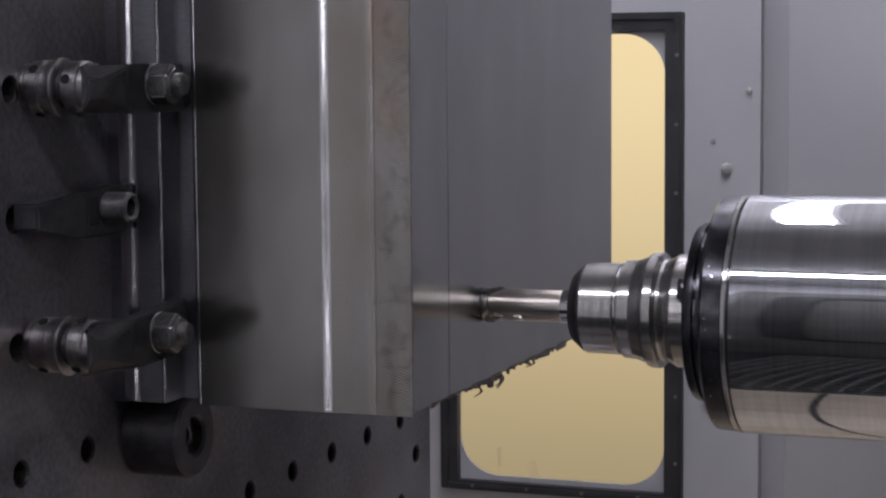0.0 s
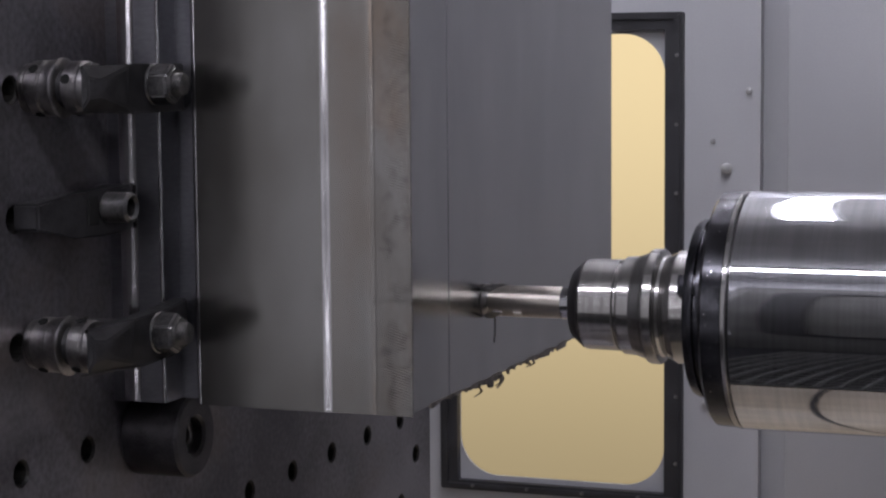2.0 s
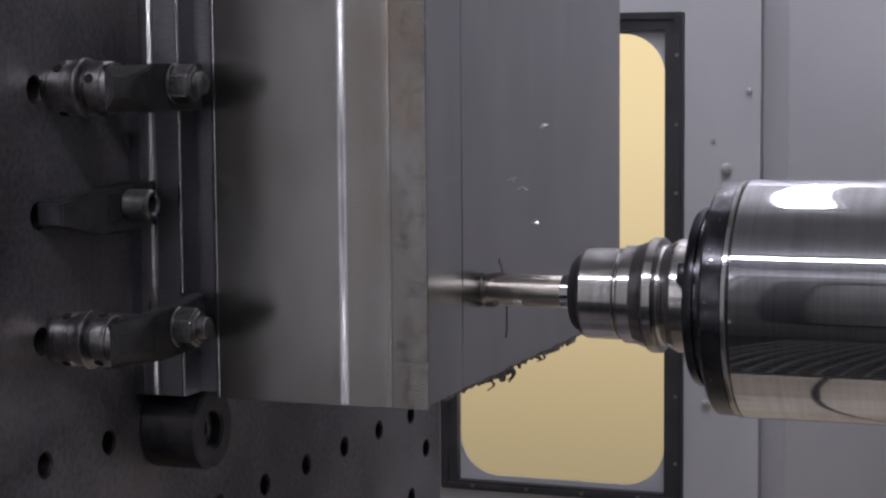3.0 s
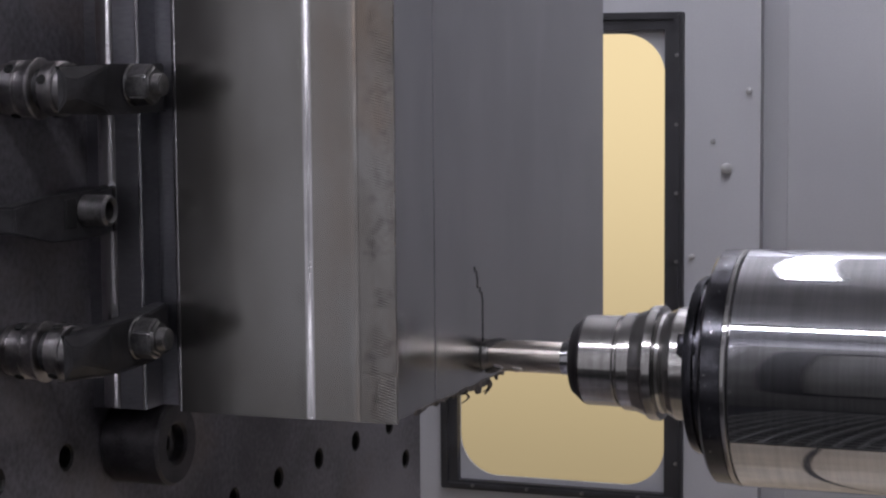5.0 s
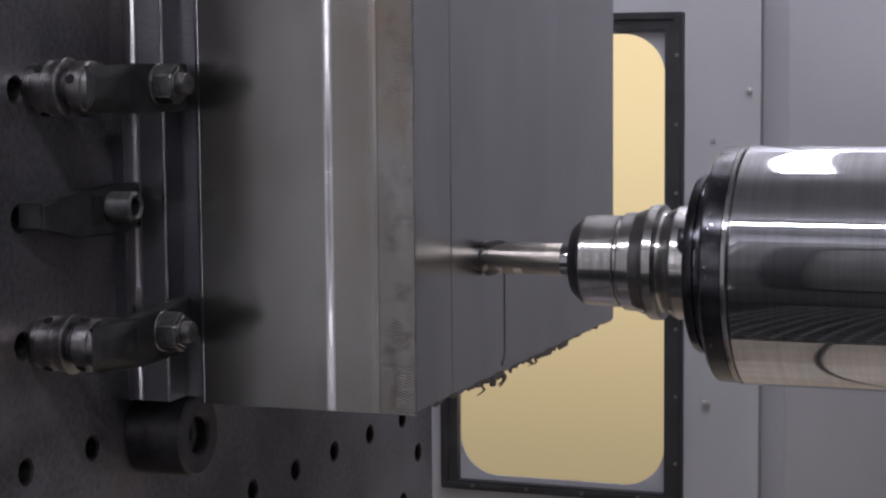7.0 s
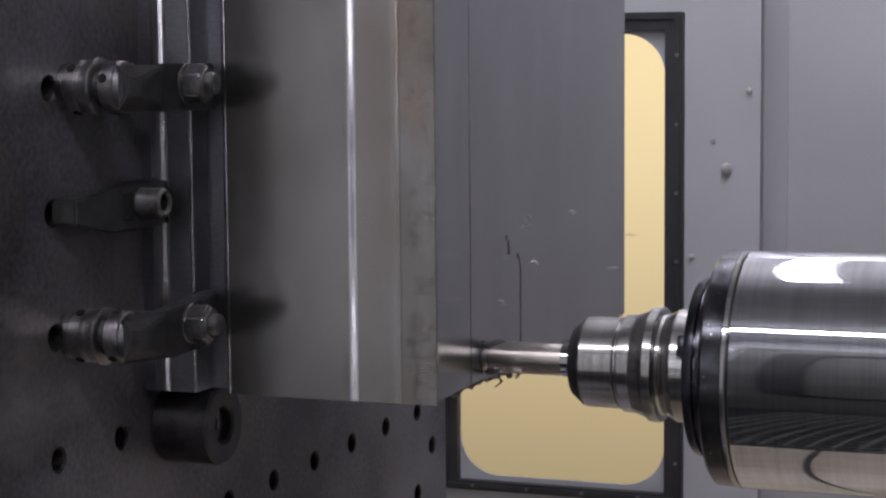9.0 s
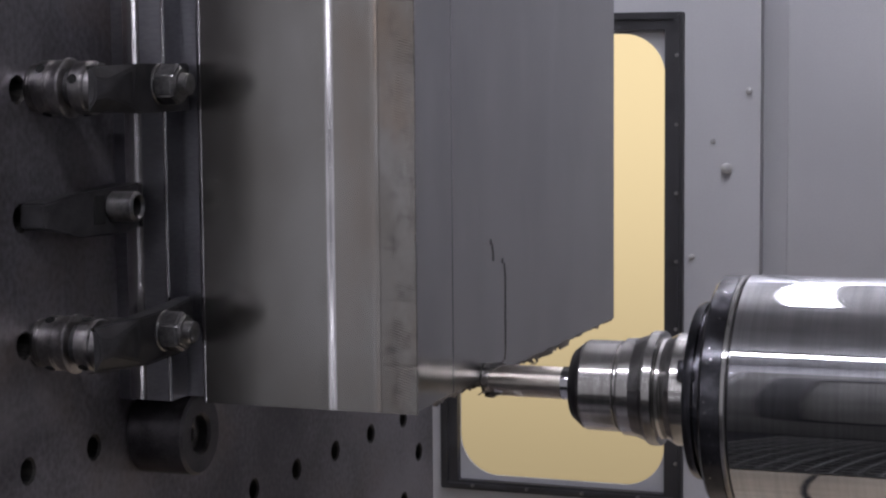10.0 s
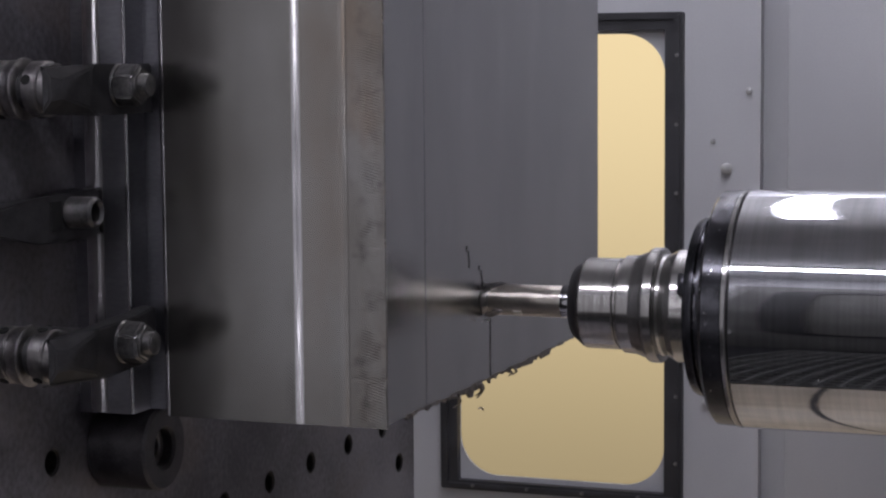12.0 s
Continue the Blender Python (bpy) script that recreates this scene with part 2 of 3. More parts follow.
def pierced(bm, outer, inner, y0, y1):
    """A panel in the xz plane with an opening; outer is a rectangle given as a rounded outline of the same count."""
    loops = [[bm.verts.new((x, y, z)) for x, z in ring] for y in (y0, y1) for ring in (outer, inner)]
    n = len(outer)
    for a, b in ((loops[0], loops[1]), (loops[2], loops[3]), (loops[0], loops[2]), (loops[1], loops[3])):
        for i in range(n):
            bm.faces.new((a[i], a[(i + 1) % n], b[(i + 1) % n], b[i]))
    return bm


WX0, WX1, WZ0, WZ1 = -0.8235, -0.518, rel(-0.5240), rel(0.0592)
OX0, OX1, OZ0, OZ1 = -0.8012, -0.5415, rel(-0.5065), rel(0.0345)


def build_enclosure():
    bm = pierced(bmesh.new(), rounded(LEFT, -0.4287, FLOOR, TOP, 0.001), rounded(WX0 + 0.01, WX1 - 0.01, WZ0 + 0.01, WZ1 - 0.01, 0.002), BACK, BACK + 0.04)
    structure("wall_back", bm, wall_paint, "grey painted sheet-metal machine door with a window", "door panel")
    structure("wall_back_column", solid(-0.3945, RIGHT, BACK - 0.012, BACK + 0.05, FLOOR, TOP, 0.0006), wall_paint, "grey painted sheet-metal panel beside the door", "wall")
    structure("trim", prism(bmesh.new(), [(-0.4286, BACK + 0.0180), (-0.4255, BACK + 0.0165), (-0.4000, BACK - 0.009), (-0.3947, BACK - 0.0117), (-0.3947, BACK + 0.045), (-0.4286, BACK + 0.045)], FLOOR, TOP), wall_paint, "folded grey sheet-metal edge strip", "trim")
    structure("wall_left", solid(LEFT - 0.05, LEFT, FRONT, BACK + 0.05, FLOOR, TOP), wall_paint, "grey painted enclosure side wall", "wall")
    structure("wall_right", solid(RIGHT, RIGHT + 0.05, FRONT, BACK + 0.05, FLOOR, TOP), wall_paint, "grey painted enclosure side wall", "wall")
    structure("ceiling", solid(LEFT, RIGHT, FRONT, BACK, TOP, TOP + 0.05), ceiling_paint, "grey painted enclosure roof", "ceiling")
    structure("wall_front_header", solid(LEFT, RIGHT, FRONT - 0.05, FRONT, 2.05, TOP), wall_paint, "grey sheet-metal header over the open service door", "wall")
    structure("wall_front", pierced(bmesh.new(), rounded(-0.475, RIGHT, 0.8, 2.05, 0.001), rounded(-0.385, 0.85, 0.86, 1.90, 0.05), FRONT - 0.05, FRONT), door_paint, "grey sheet-metal door leaf slid half open", "door panel")
    # unseen leaf, added to dim what the flange mirrors
    structure("unseen_front_leaf", solid(LEFT, -1.06, FRONT - 0.05, FRONT, 0.8, 2.05), wall_paint, "unseen grey door leaf added left of the opening", "door panel")
    front = thing("window_2", (0.2, FRONT, 0.83), "door leaf window with a black rubber frame and smoked pane", "window", kind="structure")
    for name, bm, mat in (("window_frame", pierced(bmesh.new(), rounded(-0.428, 0.90, 0.83, 1.95, 0.08), rounded(-0.375, 0.84, 0.87, 1.89, 0.05), FRONT + 0.0005, FRONT + 0.012), rubber), ("pane", solid(-0.38, 0.845, FRONT - 0.02, FRONT - 0.014, 0.865, 1.895), smoked_pane)):
        bmesh.ops.translate(bm, vec=(-0.2, -FRONT, -0.83), verts=bm.verts)
        part(name, bm, mat, front)
    structure("wall_front_sill", solid(LEFT, RIGHT, FRONT - 0.05, FRONT, FLOOR, 0.8), door_paint, "grey sheet-metal sill of the service door", "wall")
    structure("floor", solid(LEFT, RIGHT, FRONT, BACK, FLOOR - 0.05, FLOOR), tray_paint, "beige painted chip tray floor", "floor")
    bm = bmesh.new()
    for i in range(68):
        x = -0.40 + i * 0.02
        box(bm, x, x + 0.003, -0.55, 0.44, FLOOR + 0.03, FLOOR + 0.055)
    for i in range(18):
        y = -0.55 + i * 0.058
        box(bm, -0.40, 0.943, y, y + 0.005, FLOOR + 0.031, FLOOR + 0.052)
    structure("chip_sump", solid(-1.4, 0.98, FRONT + 0.001, 0.45, FLOOR + 0.004, FLOOR + 0.012), rubber, "dark chip sump under the grating", "floor")
    structure("floor_seam", solid(-0.2585, -0.2525, 0.46, 2.0, FLOOR + 0.0005, FLOOR + 0.006, 0.002), rubber, "black sealing strip along the tray joint", "trim")
    tagged(part("floor_grating", bm, grate_steel, smooth=0), "steel bar grating over the dark chip tray", "grating", kind="structure")


def build_window():
    w = thing("window_1", ((WX0 + WX1) / 2, BACK, WZ0), "door window with a black rubber frame and rounded grey liner", "window", kind="structure")
    bx, bz = (WX0 + WX1) / 2, WZ0

    def local(bm):
        bmesh.ops.translate(bm, vec=(-bx, -BACK, -bz), verts=bm.verts)
        return bm
    part("window_frame", local(pierced(bmesh.new(), rounded(WX0, WX1, WZ0, WZ1, 0.003), rounded(OX0, OX1 + 0.0015, OZ0 - 0.006, OZ1 + 0.004, 0.002), BACK - 0.008, BACK + 0.002)), rubber, w, "black rubber frame")
    bm = pierced(bmesh.new(), rounded(WX0 + 0.004, WX1 - 0.004, WZ0 + 0.004, WZ1 - 0.004, 0.002), rounded(WX0 + 0.010, WX1 - 0.010, WZ0 + 0.008, WZ1 - 0.008, 0.002), BACK - 0.011, BACK - 0.0078)
    part("frame_lip", local(bm), rubber, w)
    part("liner", local(pierced(bmesh.new(), rounded(OX0 - 0.01, OX1 + 0.01, OZ0 - 0.01, OZ1 + 0.01, 0.001), rounded(OX0, OX1 - 0.0005, OZ0, OZ1, 0.050), BACK + 0.0025, BACK + 0.006)), wall_paint, w, "grey rounded liner")
    pane = part("pane", local(solid(OX0 - 0.005, OX1 + 0.005, BACK + 0.007, BACK + 0.011, OZ0 - 0.005, OZ1 + 0.005)), pane_glass, w, "clear window pane")
    pane.visible_shadow = False
    screw = lathe(bmesh.new(), [(0, 0.0022), (0.0012, 0.0022), (0.0016, 0.0014)], 12)
    first = part("screw", screw, nut_steel, w)
    turn = Matrix.Rotation(radians(-90), 4, "Z")
    first.matrix_local = Matrix.Translation((WX1 - 0.007 - bx, -0.011, 0.05)) @ turn
    for i in range(1, 7):
        s = new("screw", first.data)
        s.parent = w
        s.matrix_local = Matrix.Translation((WX1 - 0.007 - bx, -0.011, 0.05 + i * 0.0805)) @ turn
    for i in range(4):
        s = new("screw", first.data)
        s.parent = w
        s.matrix_local = Matrix.Translation((-0.11 + i * 0.07, -0.011, 0.006)) @ turn
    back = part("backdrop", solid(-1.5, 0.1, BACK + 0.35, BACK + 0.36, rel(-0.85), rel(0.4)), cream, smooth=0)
    tagged(back, "glowing cream backdrop beyond the door window", "backdrop", kind="structure")


def build_wall_bolts():
    group = "bolts on the back wall"
    for x, z, r, depth in ((-0.442, -0.0329, 0.0036, 0.004), (-0.4841, -0.0912, 0.0028, 0.002), (-0.4679, -0.1227, 0.0056, 0.007), (-0.509, -0.2276, 0.003, 0.004), (-0.4906, -0.4005, 0.0045, 0.005)):
        bm = lathe(bmesh.new(), [(0, r * 1.25), (depth * 0.2, r * 1.25), (depth * 0.2, r), (depth * 0.8, r), (depth, r * 0.6)], 20)
        b = part("wall_bolt", bm, bolt_steel)
        b.matrix_world = Matrix.Translation((x, BACK, rel(z))) @ Matrix.Rotation(radians(-90), 4, "Z")
        tagged(b, "small zinc bolt head on the grey sheet-metal wall", "bolt", group)


def build_lamps():
    for name, x, y, sx, sy, turn, mat in (("ceiling_lamp", -0.351, 1.605, 0.042, 1.16, 5.0, lamp_white), ("ceiling_lamp", -0.1, -0.22, 1.6, 0.06, 0, lamp_front)):
        lamp = thing(name, (x, y, TOP), "long white LED machine lamp under the roof", "lamp", "machine lamps")
        lamp.rotation_euler.z = radians(turn)
        part("housing", solid(-sx / 2 - 0.01, sx / 2 + 0.01, -sy / 2 - 0.01, sy / 2 + 0.01, -0.04, -0.001, 0.004), wall_paint, lamp)
        part("diffuser", solid(-sx / 2, sx / 2, -sy / 2, sy / 2, -0.052, -0.0405, 0.003), mat, lamp, "glowing white diffuser")
    # unseen upright lights added in the doorway: the first streaks the ridges and has a dead length between its two
    # diffusers, the second is fill
    for x, wide, lit, mat in ((-0.514, 0.018, ((rel(-0.34), rel(-0.29)), (rel(0.0), 1.99)), streak_glow), (-0.95, 0.06, ((0.91, 1.99),), fill_glow)):
        post = thing("added_door_light", (x, FRONT + 0.02, 0.8), "unseen upright white light added at the service door", "lamp", "machine lamps")
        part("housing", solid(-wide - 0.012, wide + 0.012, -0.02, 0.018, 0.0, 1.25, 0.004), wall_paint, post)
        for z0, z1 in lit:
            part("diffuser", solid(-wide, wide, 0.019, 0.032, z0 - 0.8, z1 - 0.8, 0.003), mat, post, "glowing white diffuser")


build_enclosure()
build_window()
build_wall_bolts()
build_lamps()

# ---- the fixture plate and its table ----
PLATE = -0.4135
GRID_Y, GRID_Z, PITCH = 0.8829, -0.2083, 0.05
carried = []


def moved(ob):
    """Notes a thing that rides on the table."""
    carried.append((ob, ob.location.copy()))
    return ob


def build_plate():
    p = thing("fixture_plate", (PLATE - 0.06, 0.84, rel(-0.68)), "dark oiled steel fixture plate with rows of tapped holes", "fixture plate")
    o = p.location
    verts, faces, wall_faces = [], [], []

    def add(y, z, x):
        verts.append((x - o.x, y - o.y, z + EYE - o.z))
        return len(verts) - 1
    h = PITCH / 4
    for j in range(-12, 8):
        for k in range(-18, 24):
            y, z = GRID_Y + j * PITCH / 2, GRID_Z + k * PITCH / 2
            square = [add(y + sy * h, z + sz * h, PLATE) for sy, sz in ((-1, -1), (1, -1), (1, 1), (-1, 1))]
            drilled = (j % 2 == 0 and k % 2 == 0) or (j == 7 and k % 2 == 1)
            if not drilled:
                faces.append(square)
                continue
            n, rings = 16, []
            for r, x in ((0.0058, PLATE), (0.0049, PLATE - 0.001), (0.0049, PLATE - 0.024)):
                rings.append([add(y + r * math.cos(2 * math.pi * (i - 6) / n + math.pi / n * 0), z + r * math.sin(2 * math.pi * (i - 6) / n), x) for i in range(n)])
            for c in range(4):
                for i in range(4):
                    a, b = rings[0][c * 4 + i], rings[0][(c * 4 + i + 1) % n]
                    faces.append([square[c], b, a] if i < 4 else None)
                faces.append([square[c], square[(c + 1) % 4], rings[0][(c * 4 + 4) % n]])
            for a, b in ((rings[0], rings[1]), (rings[1], rings[2])):
                for i in range(n):
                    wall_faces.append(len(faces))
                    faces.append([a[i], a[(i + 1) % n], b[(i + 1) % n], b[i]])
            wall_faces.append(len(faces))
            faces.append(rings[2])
    me = bpy.data.meshes.new("face")
    me.from_pydata(verts, [], faces)
    me.materials.append(plate_steel)
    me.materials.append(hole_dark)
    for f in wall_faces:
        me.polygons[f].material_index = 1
    me.update()
    ob = new("drilled_face", me)
    ob.parent = p
    y0, y1, z0, z1 = GRID_Y - 12.5 * PITCH / 2, 1.0818, GRID_Z - 18.5 * PITCH / 2, GRID_Z + 23.5 * PITCH / 2
    bm = solid(PLATE - 0.12 - o.x, PLATE - 0.026 - o.x, y0 - o.y, y1 - o.y, z0 + EYE - o.z, z1 + EYE - o.z)
    box(bm, PLATE - 0.026 - o.x, PLATE - o.x, GRID_Y + 7.5 * PITCH / 2 - o.y, y1 - o.y, z0 + EYE - o.z, z1 + EYE - o.z)
    part("plate_body", bm, plate_steel, p, smooth=0)
    part("foot", solid(-0.16, 0.09, y0 - o.y - 0.01, y1 - o.y + 0.02, 0, z0 + EYE - o.z, 0.003), plate_steel, p)
    table = thing("machine_table", (PLATE - 0.1, 0.68, FLOOR), "dark steel machine table under the fixture plate", "machine table")
    top = rel(-0.68) - FLOOR
    part("table_top", solid(-0.32, 0.095, -0.5, 0.5, top - 0.12, top, 0.004), plate_steel, table)
    part("saddle", solid(-0.25, 0.06, -0.35, 0.35, 0.0, top - 0.12, 0.01), black_oxide, table)
    moved(p)
    moved(table)


build_plate()

# ---- the workpiece ----
BASE = -0.1412
FACE = -0.2806
steps = []


def build_workpiece():
    w = thing("steel_workpiece", (-0.34, 0.86, rel(BASE)), "tall milled steel block with a clamping flange, burred lower edge", "workpiece")
    o = w.location

    def local(bm):
        bmesh.ops.translate(bm, vec=(-o.x, -o.y, -o.z), verts=bm.verts)
        return bm
    z0, z1 = rel(BASE), rel(0.34)

    def edge(x, y, fall, wdt):
        """A worn rounded step in the ground side."""
        return [(x + wdt * k / 8, y + fall * (0.5 + 0.5 * math.sin(math.pi * k / 16))) for k in range(-8, 9)]
    flange = [(PLATE, 0.7052), (-0.3893, 0.7052), (-0.3887, 0.7058), (-0.3887, 0.7200), (-0.3745, 0.7200), (-0.3745, 1.0), (PLATE, 1.0)]
    part("flange", local(prism(bmesh.new(), flange, z0, z1)), flange_steel, w, "oiled dark flange under the clamps", smooth=0)
    web = [(-0.3744, 0.7460), (-0.3744, 0.7085)] + [(-0.3730 + 0.0014 * math.cos(radians(a)), 0.7082 + 0.0014 * math.sin(radians(a))) for a in range(180, 271, 15)] + [(-0.3720, 0.7068)]
    flat = 0.7068
    web += [(-0.3185, flat), (-0.3172, flat)] + edge(-0.3146, flat, 0.00031, 0.0017)
    web += [(-0.3112, flat + 0.00040), (-0.2990, flat + 0.00040)] + edge(-0.2955, flat + 0.00040, 0.00008, 0.0016)
    web += [(-0.2932, 0.70727), (-0.2932, 1.0176), (-0.3744, 1.0176)]
    part("web", local(prism(bmesh.new(), web, z0, z1)), ground_steel, w, "ground steel side with a bright bead")
    def ridge(x, y, rx, ry):
        bm = bmesh.new()
        prism(bm, [(x + rx * math.cos(radians(a)), y + ry * math.sin(radians(a))) for a in range(0, 360, 15)], z0 + 0.0002, z1)
        part("ridge", local(bm), bead_steel, w, "bright worn ridge")
    swell = [(-0.4090, 0.7060)] + [(-0.4090 + 0.0036 * k / 6, 0.7053 - 0.00045 * (1 - math.cos(math.pi * k / 6))) for k in range(7)] + edge(-0.4024, 0.7045, 0.00060, 0.0020) + [(-0.3989, 0.7060)]
    part("ridge", local(prism(bmesh.new(), swell, z0 + 0.0002, z1)), bead_steel, w, "bright worn ridge", smooth=25)
    ridge(-0.3732, 0.7083, 0.0017, 0.0016)
    crest = [(x, y - 0.00004) for x, y in edge(-0.3146, flat, 0.00031, 0.0017)]
    part("ridge", local(prism(bmesh.new(), crest + [(-0.3129, flat + 0.002), (-0.3163, flat + 0.002)], z0 + 0.0002, z1)), bead_steel, w, "bright worn ridge", smooth=25)
    ridge(-0.3893, 0.7058, 0.0009, 0.0009)
    part("ridge", local(prism(bmesh.new(), edge(-0.2942, 0.70716, 0.00009, 0.0008) + [(-0.2934, 0.7085), (-0.2950, 0.7085)], z0 + 0.0002, z1)), milled_steel, w, "bright worn ridge", smooth=25)
    rim = [(-0.2945, 0.7081), (-0.2930, 0.70723), (-0.2776, 0.7070), (-0.2772, 0.7074), (-0.2773, 0.7080), (-0.2790, 0.7100), (FACE - 0.0012, 0.7137), (-0.2931, 0.7137)]
    rnd = random.Random(11)
    bm = bmesh.new()
    layers, z = [], z0
    while z < z1:
        nick = rnd.uniform(0.0, 0.00003) + (rnd.uniform(0.0002, 0.0005) if rnd.random() < 0.06 else 0)
        layers.append([bm.verts.new((x - (nick if x > -0.2780 else 0), y + (nick * 0.3 if k in (2, 3) else 0), z)) for k, (x, y) in enumerate(rim)])
        z += rnd.uniform(0.0006, 0.0012)
    for a, b in zip(layers, layers[1:]):
        for k in range(len(rim)):
            q = (k + 1) % len(rim)
            bm.faces.new((a[k], a[q], b[q], b[k]))
    bm.faces.new(layers[0])
    bm.faces.new(layers[-1])
    part("rim", local(bm), milled_steel, w, "rough milled band along the edge", smooth=25)
    core = [(-0.2931, 0.7138), (FACE, 0.7138), (FACE, 0.7571), (FACE - 0.00013, 0.7575), (FACE - 0.00013, 0.7583), (FACE + 0.0001, 0.7586), (FACE + 0.0002, 0.7771), (FACE + 0.0002, 1.0170), (FACE - 0.0004, 1.0176), (-0.2931, 1.0176)]
    part("machined_face", local(prism(bmesh.new(), core, z0, z1)), face_steel, w, "smooth reflecting machined face", smooth=0)
    # the step at the edge of the milled pocket, in short lengths that the cutter drives outwards
    wedge = prism(bmesh.new(), [(FACE - 0.0020 - o.x, 0.0), (FACE + 0.0006 - o.x, 0.0), (FACE + 0.0005 - o.x, 0.0010), (FACE - 0.0003 - o.x, 0.0045), (FACE - 0.0020 - o.x, 0.0045)], -0.0013, 0.0013)
    for k in range(25):
        height = -0.0437 + 0.0025 * k
        lip = part("pocket_step", wedge, face_steel, w, smooth=0) if not k else new("pocket_step", steps[0][0].data)
        lip.parent = w
        steps.append((lip, height, Vector((0, -o.y, rel(-0.0963) + height - o.z))))
    # torn burr along the lower edge
    rnd = random.Random(4)
    bm = bmesh.new()
    y, low = 0.735, 0.001
    top, bottom = [], []
    while y < 1.017:
        far = 1 if y < 0.93 else 0.35
        low = max(0.0004, min(0.0030, low + rnd.uniform(-0.0010, 0.0010))) * (0.4 + 0.6 * far)
        drop = low + (rnd.uniform(0.0006, 0.0022) * far if rnd.random() < 0.10 else 0)
        bottom.append((y, drop))
        y += rnd.uniform(0.0006, 0.0022)
    for i, (y, drop) in enumerate(bottom):
        bulge = 0.0012 * math.sin(y * 240) * rnd.random()
        top.append([bm.verts.new((FACE - 0.0012 + 0.0014 * s + (bulge if q else 0), y, z0 + (0.0006 if not q else -drop))) for s in (0, 1) for q in (0, 1)])
    for a, b in zip(top, top[1:]):
        for i, j in ((0, 1), (1, 3), (3, 2), (2, 0)):
            bm.faces.new((a[i], a[j], b[j], b[i]))
    bm.faces.new((top[0][0], top[0][1], top[0][3], top[0][2]))
    bm.faces.new((top[-1][0], top[-1][1], top[-1][3], top[-1][2]))
    part("burr", local(bm), burr_steel, w, "torn dark burr", smooth=20)
    for y, size in ((0.7905, 0.0055), (0.8185, 0.005), (0.8215, 0.0068), (0.8245, 0.0055), (0.870, 0.0035), (0.864, 0.003)):
        bm = bmesh.new()
        rings = []
        lean, turn = rnd.uniform(-0.5, 0.5), rnd.choice((-1, 1))
        for i in range(9):
            t = i / 8
            cy = y + turn * size * 0.45 * math.sin(t * 3.6) * (0.3 + t) + lean * size * t
            cz = z0 - 0.0008 - size * t + size * 0.25 * max(0, t - 0.7)
            cx = FACE + 0.0008 + size * 0.25 * math.sin(t * 4)
            r = 0.0009 * (1 - 0.5 * t)
            rings.append([bm.verts.new((cx + dx * r, cy + dy * r * 1.6, cz)) for dx, dy in ((1, 0), (0, 1), (-1, 0), (0, -1))])
        for a, b in zip(rings, rings[1:]):
            for i in range(4):
                bm.faces.new((a[i], a[(i + 1) % 4], b[(i + 1) % 4], b[i]))
        bm.faces.new(rings[0])
        bm.faces.new(rings[-1])
        part("curl", local(bm), burr_steel, w)
    moved(w)


build_workpiece()


